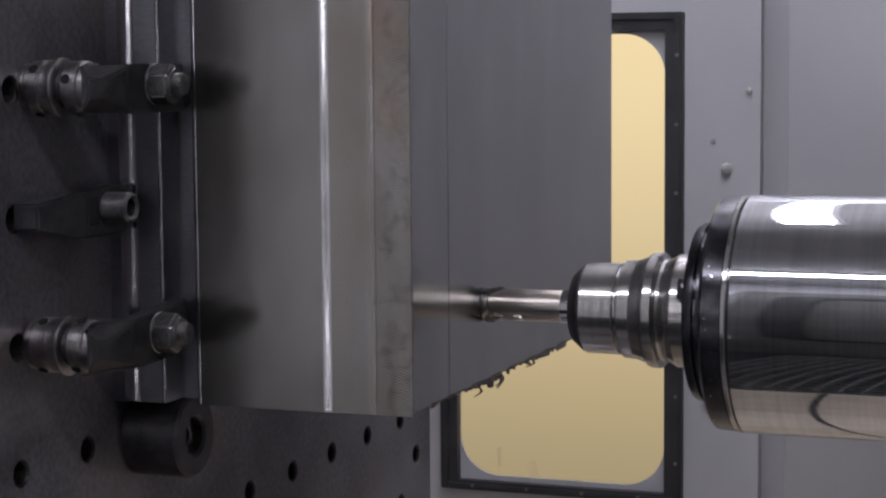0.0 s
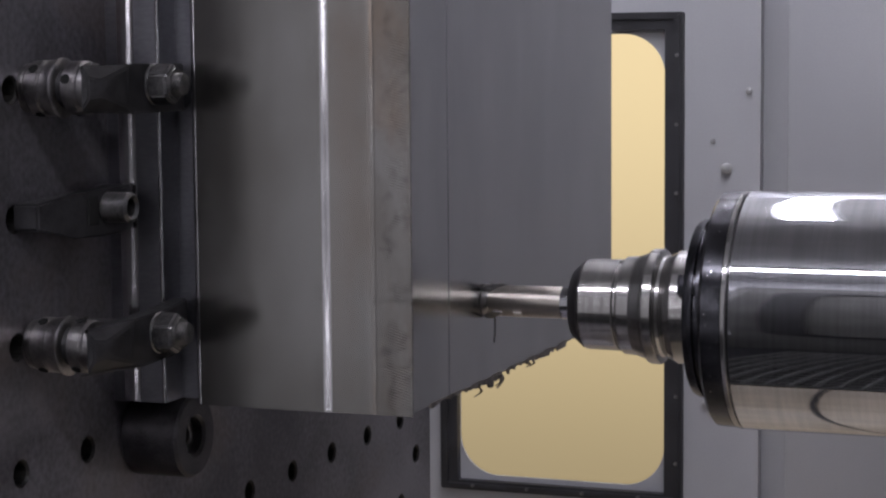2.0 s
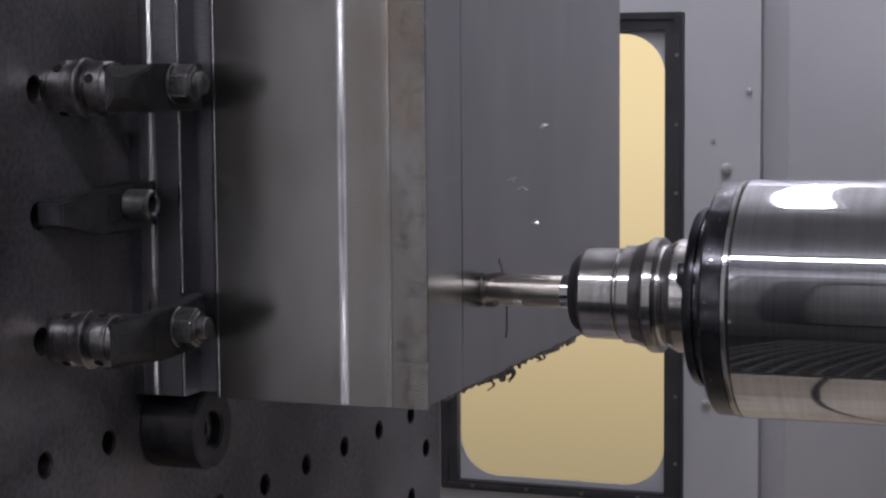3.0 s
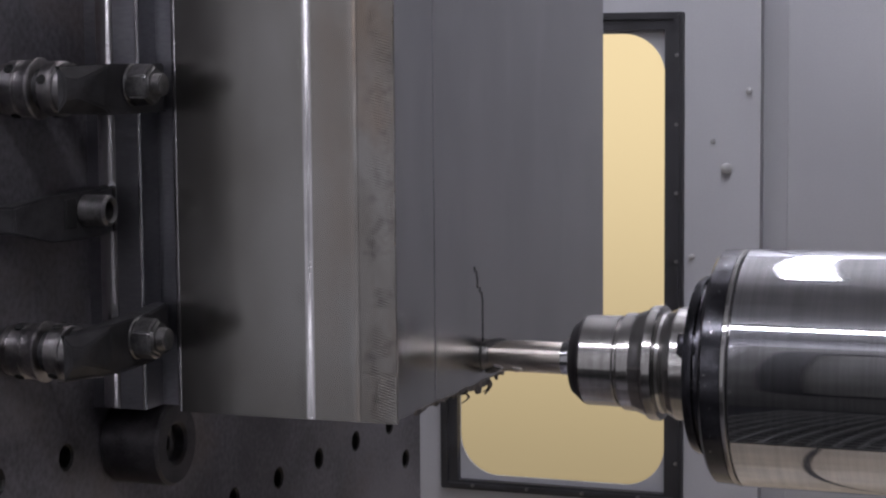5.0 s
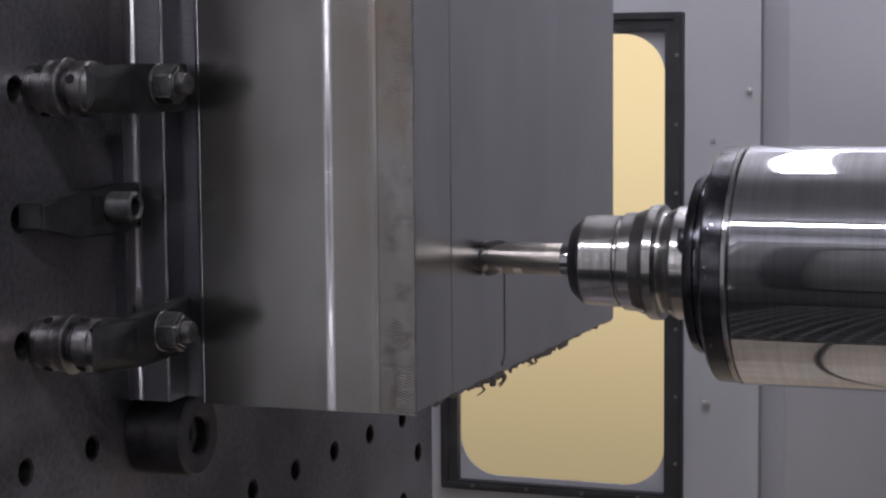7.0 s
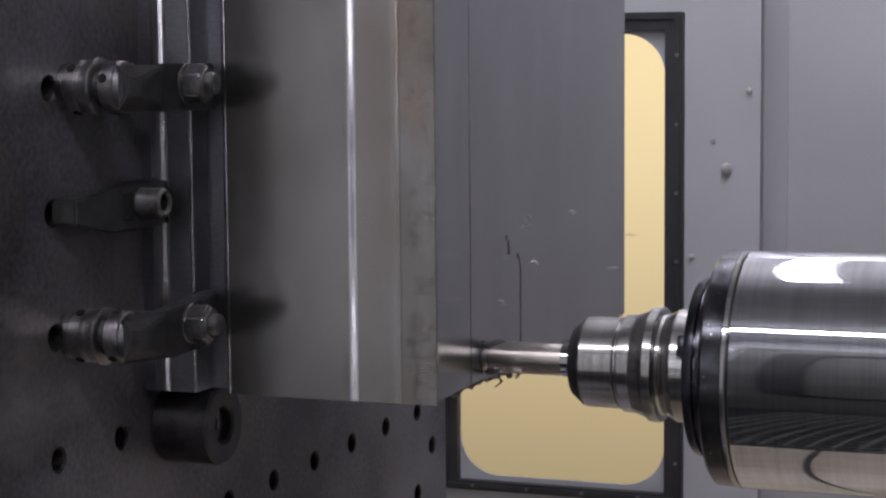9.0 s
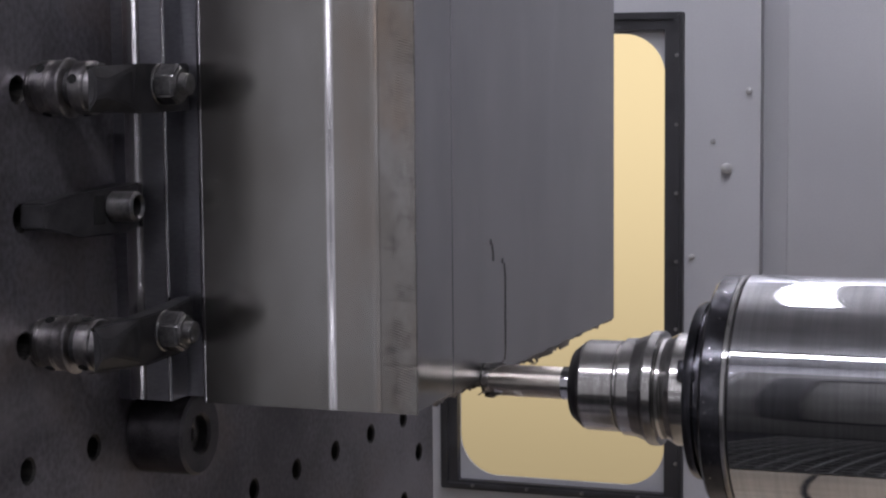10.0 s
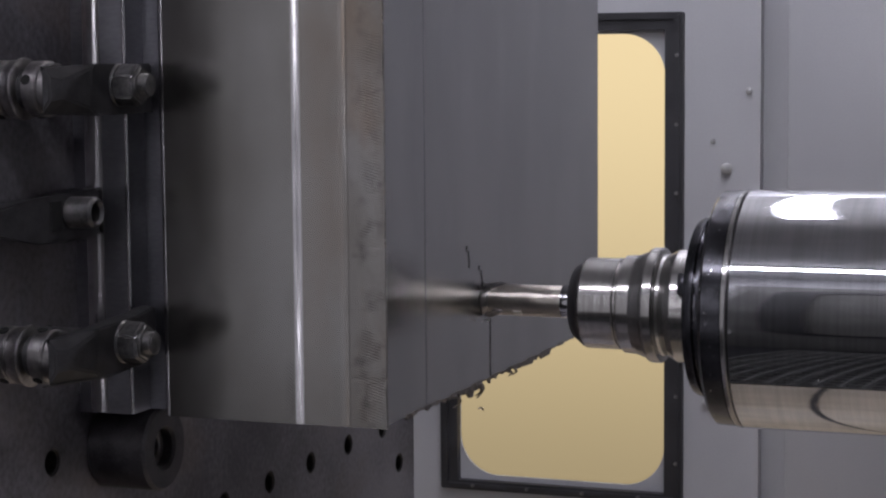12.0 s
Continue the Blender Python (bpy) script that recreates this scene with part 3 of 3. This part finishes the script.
# ---- clamps ----
def build_clamp(at, name="strap_clamp"):
    """Local origin: the hole in the plate under the jack; x away from the plate."""
    c = thing(name, at, "black strap clamp with knurled steel jack and hex nut", "clamp", "strap clamps")
    # jack: grooved collar with a lip, screw, knurled ring
    prof = [(0.0, 0.0096), (0.0010, 0.0098), (0.0012, 0.0092), (0.0016, 0.0092), (0.0018, 0.0098), (0.0026, 0.0098), (0.0028, 0.0092), (0.0032, 0.0092), (0.0034, 0.0098), (0.0040, 0.0098), (0.0044, 0.0108), (0.0090, 0.0109), (0.0093, 0.0104), (0.0097, 0.0104), (0.0099, 0.0109), (0.0104, 0.0109), (0.0106, 0.0104), (0.0110, 0.0104), (0.0113, 0.0109), (0.0143, 0.0109), (0.0149, 0.0113), (0.0153, 0.0118), (0.0160, 0.0118), (0.0164, 0.0112)]
    lower = part("jack_collar", lathe(bmesh.new(), prof, 96), collar_steel, c, "grooved steel collar")
    part("jack_screw", lathe(bmesh.new(), [(0.0160, 0.0078), (0.0200, 0.0078)], 40), black_oxide, c)
    bm = bmesh.new()
    n, rings = 180, []
    for x, rr, k in [(0.0197, 0.0096, 0), (0.0203, 0.0104, 0), (0.0206, 0.0104, 1), (0.0220, 0.0104, -1), (0.0234, 0.0104, 1), (0.0248, 0.0104, -1), (0.0252, 0.0104, 0), (0.0255, 0.0100, 0), (0.0258, 0.0105, 0), (0.0264, 0.0105, 0), (0.0268, 0.0098, 0), (0.0293, 0.0097, 0)]:
        rings.append([bm.verts.new((x, (rr + 0.00004 * k * (-1) ** i) * math.cos(2 * math.pi * i / n), (rr + 0.00004 * k * (-1) ** i) * math.sin(2 * math.pi * i / n))) for i in range(n)])
    for a, b in zip(rings, rings[1:]):
        for i in range(n):
            bm.faces.new((a[i], a[(i + 1) % n], b[(i + 1) % n], b[i]))
    bm.faces.new(rings[0])
    bm.faces.new(rings[-1])
    upper = part("knurled_ring", bm, collar_steel, c, "finely knurled steel ring")
    # no bores: slightly raised black discs give the shade of pin holes
    for ring, x, r, angles in ((lower, 0.0070, 0.0109, (136, 250, 15)), (upper, 0.0222, 0.0104, (160, 50, 280))):
        for a in angles:
            bm = lathe(bmesh.new(), [(-0.0012, 0.0016), (0.0003, 0.0020)], 20)
            hole = part("pin_hole_disc", bm, recess_shade, ring, "black disc painted as a shaded pin hole")
            u = Vector((0, math.cos(radians(a)), math.sin(radians(a))))
            hole.matrix_local = Matrix.Translation(Vector((x, 0, 0)) + u * r) @ u.to_track_quat("X", "Z").to_matrix().to_4x4()
    # strap: side outline along y, width in z
    side = [(0.0293, -0.0105), (0.0325, -0.0100), (0.0350, -0.0050), (0.0378, 0.010), (0.0378, 0.0410), (0.0345, 0.055), (0.0318, 0.0675), (0.0252, 0.0685), (0.0252, 0.0595), (0.0275, 0.051), (0.0293, 0.030)]
    bm = bmesh.new()
    prism(bm, side, -0.0103, 0.0093, "xyz")
    for v in bm.verts:
        v.co.z *= 0.9 if v.co.y < -0.004 else 1.0
    # slanting facets on the tail
    for sign in (1, -1):
        cut = bmesh.ops.bisect_plane(bm, geom=bm.verts[:] + bm.edges[:] + bm.faces[:], plane_co=(0.0378, 0.013, 0.0093 * sign), plane_no=(0.8, -0.3, 0.5 * sign), clear_outer=True)
        bmesh.ops.contextual_create(bm, geom=[g for g in cut["geom_cut"] if isinstance(g, bmesh.types.BMEdge)])
    bmesh.ops.bevel(bm, geom=[e for e in bm.edges if e.calc_length() > 0.0022], offset=0.0006, segments=2, affect="EDGES")
    part("strap", bm, black_oxide, c, "black oxide strap", smooth=30)
    # stud, washer and nut
    y, z = 0.0312, 0.0010
    part("washer", tube(bmesh.new(), 0.0378, 0.0389, 0.0084, 0.0052, 40, y, z), nut_steel, c)
    part("nut", hexagon(bmesh.new(), 0.0388, 0.0480, 0.0148, y, z, 34), nut_steel, c, "worn hex nut")
    bm = bmesh.new()
    prof = [(0.0, 0.0045)]
    x = 0.0480
    while x < 0.0510:
        prof += [(x, 0.0046), (x + 0.0004, 0.0040)]
        x += 0.0008
    prof += [(0.0516, 0.0042), (0.0520, 0.0030)]
    part("stud", lathe(bm, prof, 32, y, z), nut_steel, c, "threaded stud end")
    return moved(c)


clamp = build_clamp(Vector((PLATE, 0.6465, rel(-0.0078))))
low_clamp = moved(copy_thing(clamp, Matrix.Translation((PLATE + 0.001, 0.6440, rel(-0.1083))) @ Matrix.Rotation(radians(1.8), 4, "X")))
low_clamp.location = (PLATE + 0.001, 0.6440, rel(-0.1083))
carried[-1] = (low_clamp, low_clamp.location.copy())
for piece in low_clamp.children:
    if piece.name.startswith(("jack_collar", "knurled_ring")):
        piece.matrix_local = Matrix.Rotation(radians(100 if piece.name.startswith("jack") else 180), 4, "X")


def build_side_stop():
    s = thing("side_stop", (PLATE, 0.6690, rel(-0.0570)), "black wedge stop bolted to the plate against the flange", "clamp")
    outline = [(0.0, -0.0370), (0.0105, -0.0355), (0.0165, -0.0180), (0.0175, 0.0), (0.0172, 0.018), (0.0120, 0.0352), (0.0, 0.0352)]
    bm = prism(bmesh.new(), outline, -0.0105, 0.0085, "xyz")
    for v in bm.verts:
        v.co.z *= 0.55 if v.co.y < -0.03 else 1.0
    bmesh.ops.bevel(bm, geom=[e for e in bm.edges], offset=0.0009, segments=2, affect="EDGES")
    part("wedge", bm, black_oxide, s, smooth=30)
    # nothing is cut here: a thin black pad gives the slot's shade
    part("slot", solid(0.0165, 0.0179, -0.0100, -0.0024, -0.0056, 0.0060, 0.0003), recess_shade, s, "black pad painted as a shaded slot", smooth=0)
    bm = tube(bmesh.new(), 0.0172, 0.0296, 0.0062, 0.0038, 40, 0.004, 0.001, 0.0010)
    head = part("socket_screw", bm, nut_steel, s, "dark socket screw with a bright rim")
    part("socket", lathe(bmesh.new(), [(0.0175, 0.0037), (0.0235, 0.0037)], 6, 0.004, 0.001), hole_dark, head, smooth=0)
    moved(s)


def build_button():
    b = thing("rest_button", (PLATE, 0.7264, rel(-0.1590)), "black cylindrical rest button under the flange", "rest button")
    part("button", tube(bmesh.new(), 0.0, 0.0274, 0.0180, 0.0082, 72, c=0.0012), button_steel, b)
    head = part("screw_head", tube(bmesh.new(), 0.0, 0.0225, 0.0080, 0.0040, 40), nut_steel, b)
    part("socket", lathe(bmesh.new(), [(0.008, 0.0040), (0.0145, 0.0040)], 6), hole_dark, head, smooth=0)
    moved(b)


build_side_stop()
build_button()

# ---- the spindle ----
AXIS_Y = 0.804
TIP = FACE + 0.0005
spin_at = Vector((-0.1, AXIS_Y, rel(-0.0963)))


def build_spindle():
    s = thing("milling_spindle", spin_at, "polished steel milling spindle with a black nose ring", "spindle")

    def turned(prof, segments=96):
        return lathe(bmesh.new(), [(x + 0.1 + min(0.23 * r, 0.0062), r * 1.0075) for x, r in prof], segments)
    part("quill", turned([(-0.1668, 0.0490), (-0.1664, 0.0500), (-0.1656, 0.0506), (0.34, 0.0506)], 160), chrome, s, "mirror-polished quill")
    ring = part("nose_ring", turned([(-0.1790, 0.0440), (-0.1786, 0.0480), (-0.1772, 0.0497), (-0.1694, 0.0500), (-0.1692, 0.0492), (-0.1669, 0.0492)], 128), ring_steel, s, "blackened nose ring")
    part("bright_edge", turned([(-0.1692, 0.0493), (-0.1689, 0.0503), (-0.1674, 0.0505), (-0.1668, 0.0499)], 128), holder_steel, s)
    part("end_cap", turned([(-0.1886, 0.0290), (-0.1886, 0.0345), (-0.1878, 0.0372), (-0.1862, 0.0381), (-0.1838, 0.0383), (-0.1836, 0.0362), (-0.1822, 0.0362), (-0.1820, 0.0388), (-0.1791, 0.0390)], 128), ring_steel, s, "black end cap")
    for a in (158, 338):
        bm = solid(-0.1843 + 0.1, -0.1728 + 0.1, 0.0262, 0.0374, -0.0045, 0.0045, 0.0009)
        key = part("drive_key", bm, ring_steel, s)
        key.matrix_local = Matrix.Rotation(radians(a), 4, "X")
    body = [(-0.1380, 0.0070), (-0.1380, 0.0135), (-0.1373, 0.0150), (-0.1322, 0.0192), (-0.1313, 0.0198), (-0.1169, 0.0200), (-0.1165, 0.0197), (-0.1163, 0.0188), (-0.1155, 0.0188), (-0.1147, 0.0208), (-0.1141, 0.0213), (-0.1090, 0.0216), (-0.1082, 0.0219), (-0.1039, 0.0234), (-0.1030, 0.0246),
            (-0.1020, 0.0250), (-0.0985, 0.0251), (-0.0979, 0.0246), (-0.0972, 0.0222), (-0.0959, 0.0219), (-0.0949, 0.0222), (-0.0921, 0.0236), (-0.0910, 0.0243), (-0.0902, 0.0246), (-0.0838, 0.0247), (-0.0820, 0.0240)]
    holder = part("tool_holder", lathe(bmesh.new(), body, 160), holder_steel, s, "turned steel tool holder", smooth=6)
    part("nose_bevel", lathe(bmesh.new(), [(-0.1375, 0.0150), (-0.1374, 0.0153), (-0.1325, 0.0193), (-0.1322, 0.0190)], 128), button_steel, holder)
    # tool: shank with a bright collar, flats and a fluted cutter
    part("shank", turned([(-0.2783, 0.0069), (-0.2450, 0.0070)], 64), shank_steel, holder, "ground tool shank")
    part("shank_collar", turned([(-0.2452, 0.0066), (-0.2450, 0.0073), (-0.2404, 0.0073), (-0.2400, 0.0068)], 64), chrome, holder, "polished collar")
    bm = bmesh.new()
    n, steps = 40, 14
    rings = []
    for k in range(steps + 1):
        x = TIP + 0.1 + (-0.2770 - TIP) * k / steps
        row = []
        for i in range(n):
            a = 2 * math.pi * i / n
            phase = (a * 3 + k * 0.2) % (2 * math.pi)
            r = 0.0072 - 0.0008 * max(0.0, math.sin(phase)) ** 2
            row.append(bm.verts.new((x, r * math.cos(a), r * math.sin(a))))
        rings.append(row)
    for a, b in zip(rings, rings[1:]):
        for i in range(n):
            bm.faces.new((a[i], a[(i + 1) % n], b[(i + 1) % n], b[i]))
    bm.faces.new(rings[0])
    bm.faces.new(rings[-1])
    part("cutter", bm, carbide, holder, "fluted carbide cutter", smooth=50)
    for a in (20, 140, 260):
        plate = prism(bmesh.new(), [(TIP + 0.1002, -0.0030), (TIP + 0.1042, -0.0036), (TIP + 0.1100, 0.0016), (TIP + 0.1062, 0.0026)], 0.0058, 0.0076)
        tooth = part("insert", plate, nut_steel, holder, "dark carbide insert", smooth=0)
        tooth.matrix_local = Matrix.Rotation(radians(a), 4, "X")
    for x, wdt in ((-0.2655, 0.0042), (-0.2735, 0.0025)):
        flat = part("flat", solid(x + 0.1, x + wdt + 0.1, 0.0, 0.0072, -0.0018, 0.0018, 0.0004), chip_steel, holder, "bright ground flat")
        flat.matrix_local = Matrix.Rotation(radians(232), 4, "X")
    head = thing("spindle_head", (0.24, AXIS_Y, rel(-0.0963)), "grey painted spindle head behind the quill", "spindle head")
    bm = tube(bmesh.new(), -0.03, 0.0, 0.085, 0.052, 64, c=0.004)
    part("flange", bm, black_oxide, head)
    part("housing", solid(0.0, 0.5, -0.17, 0.17, -0.2, 0.2, 0.02), wall_paint, head)
    return s, holder, head


spindle, holder, spindle_head = build_spindle()


# ---- chips in the air ----
def build_chip(seed):
    rnd = random.Random(seed)
    bm = bmesh.new()
    rows = []
    size = rnd.uniform(0.0013, 0.0024)
    for i in range(7):
        a = -1.1 + 2.2 * i / 6
        r = size
        rows.append([bm.verts.new((r * math.sin(a), s * size * 0.45 * (1 - 0.3 * abs(a)), r * math.cos(a) - r + h)) for s in (-1, 1) for h in (0, 0.00025)])
    for a, b in zip(rows, rows[1:]):
        for i, j in ((0, 1), (1, 3), (3, 2), (2, 0)):
            bm.faces.new((a[i], a[j], b[j], b[i]))
    for e in (rows[0], rows[-1]):
        bm.faces.new((e[0], e[1], e[3], e[2]))
    return tagged(part("metal_chip", bm, chip_steel), "small curled bright steel chip thrown from the cutter", "chip", "flying chips")


# start time, speed in x, y and z: each leaves the cutter, then drops to the floor
THROWS = [(-0.12, 0.20, 0.0, -0.02), (-0.12, 0.07, 0.0, 0.03), (0.25, 0.2, 0.1, 0.4), (0.40, 0.25, 0.0, 1.02), (0.62, 0.25, 0.1, 1.3), (0.66, 0.35, 0.2, 1.1), (0.74, 0.15, 0.1, 1.2), (1.08, 0.02, -0.1, 0.2), (1.10, 0.05, -0.05, 0.3), (1.16, 0.0, 0.0, 0.9),
          (1.40, 0.05, 0.0, -0.13), (1.42, 0.10, 0.0, -0.05), (2.42, 0.28, 0.0, 0.10), (2.42, 0.35, 0.0, 0.0), (2.42, 0.35, 0.1, -0.24), (2.42, 0.70, 0.1, -0.13), (2.93, 0.2, 0.05, 1.0), (3.1, 0.4, 0.1, 1.2), (4.76, -0.05, -0.1, 0.3), (4.79, 0.05, -0.1, 0.5), (4.85, -0.1, -0.1, 0.2),
          (5.40, 0.03, 0.0, -0.10), (5.44, 0.05, 0.0, 0.10), (7.05, 0.3, 0.2, -0.1), (2.9, 0.25, 0.0, 0.77), (2.9, 0.28, 0.05, 1.19), (2.9, 0.2, 0.0, 0.92), (8.72, 0.08, 0.0, 0.8), (8.9, 0.12, 0.0, 0.92), (8.9, 0.10, 0.0, 0.72), (8.9, 0.21, 0.0, 1.06), (8.9, 0.41, 0.05, 1.12), (8.9, 0.59, 0.05, 0.88), (8.9, 0.66, 0.1, 1.02), (8.86, 0.15, 0.05, 1.1), (8.9, 0.25, 0.0, 0.9), (9.12, 0.3, 0.1, 1.3), (9.2, 0.35, 0.1, 1.2), (11.45, 0.0, -0.05, -0.3), (11.88, 0.0, 0.0, 0.05), (11.95, 0.06, 0.0, -0.03)]
chips = [build_chip(i) for i in range(len(THROWS))]

# ---- what moves ----
# table along y and spindle in z: straight feeds with stops between them
TABLE = [(0, 0), (0.28, 0), (0.48, 0.0071), (0.785, 0.0071), (1.17, -0.0068), (1.73, -0.0068), (1.92, 0), (2.34, 0), (2.82, 0.0172), (3.87, 0.0172), (4.81, -0.0169), (5.99, -0.0169), (6.46, 0.0002), (6.91, 0.0003), (7.68, 0.0275), (9.37, 0.0275), (10.9, -0.0274), (12, -0.0274)]
RAISE = [(0, -0.0105), (0.31, -0.0105), (0.71, -0.0246), (1.24, -0.0246), (1.65, -0.0100), (1.97, -0.0098), (2.27, 0), (2.89, 0), (3.87, -0.0350), (4.96, -0.0350), (5.95, 0), (6.55, 0), (6.86, 0.0104), (7.74, 0.0104), (9.29, -0.0447), (10.97, -0.0447), (12.0, -0.0083)]


def along(table, t):
    for (t0, a), (t1, b) in zip(table, table[1:]):
        if t <= t1:
            return a + (b - a) * max(0.0, t - t0) / (t1 - t0)
    return table[-1][1]


def times(table):
    return sorted({round(i / 10, 2) for i in range(121)} | {round(t, 2) for t, v in table})


def chip_rows(index, start, vx, vy, vz):
    rnd = random.Random(100 + index)
    spin = [rnd.uniform(-500, 500) for i in range(3)]
    z_axis = rel(-0.0963) + along(RAISE, start)
    origin = Vector((TIP + 0.001, AXIS_Y, z_axis))
    rows = []
    if start > 0.04:
        for i in range(int(start / 0.1)):
            rows.append((i * 0.1, pose(origin.x, origin.y, rel(-0.0963) + along(RAISE, i * 0.1))))
        rows.append((start, pose(*origin)))
    t = 0.0333 if start > 0 else -start
    while start + t < 12.0:
        x, y, z = origin.x + vx * t, origin.y - 0.009 + vy * t, z_axis + vz * t - 4.9 * t * t
        ground = FLOOR + (0.0555 if y < 0.45 and x > -0.4 else 0.0065)
        rows.append((start + t, pose(x, y, max(z, ground), *[a * min(t, 0.6) for a in spin])))
        if z <= ground:
            break
        t += 0.0667
    rows.append((12.0, rows[-1][1]))
    return rows


def step_rows(height, at):
    """Where one length of the pocket's step stands: the farthest reach of the cutter at its height so far."""
    rows, reach = [], 0.0
    for i in range(121):
        t = i / 10
        off = abs(along(RAISE, t) - height)
        if off < 0.0064:
            reach = max(reach, AXIS_Y - along(TABLE, t) + math.sqrt(0.0072 ** 2 - off ** 2))
        sunk = 0.0 if reach else -0.0015
        rows.append((t, Matrix.Translation(at + Vector((sunk, reach or AXIS_Y, 0)))))
    return rows


def motions():
    for ob, height, at in steps:
        walk(ob, step_rows(height, at))
    for ob, at in carried:
        turn = ob.matrix_basis.to_quaternion().to_matrix().to_4x4()
        walk(ob, [(t, Matrix.Translation(at + Vector((0, along(TABLE, t), 0))) @ turn) for t in times(TABLE)])
    for ob in (spindle, spindle_head):
        at = ob.location.copy()
        walk(ob, [(t, Matrix.Translation(at + Vector((0, 0, along(RAISE, t))))) for t in times(RAISE)])
    # the holder turns a fifth of a round each thirtieth of a second
    walk(holder, [(i / 30, pose(0, 0, 0, (72 * i) % 360, 0, 0)) for i in range(361)])
    for i, (ob, row) in enumerate(zip(chips, THROWS)):
        walk(ob, chip_rows(i, *row))


motions()
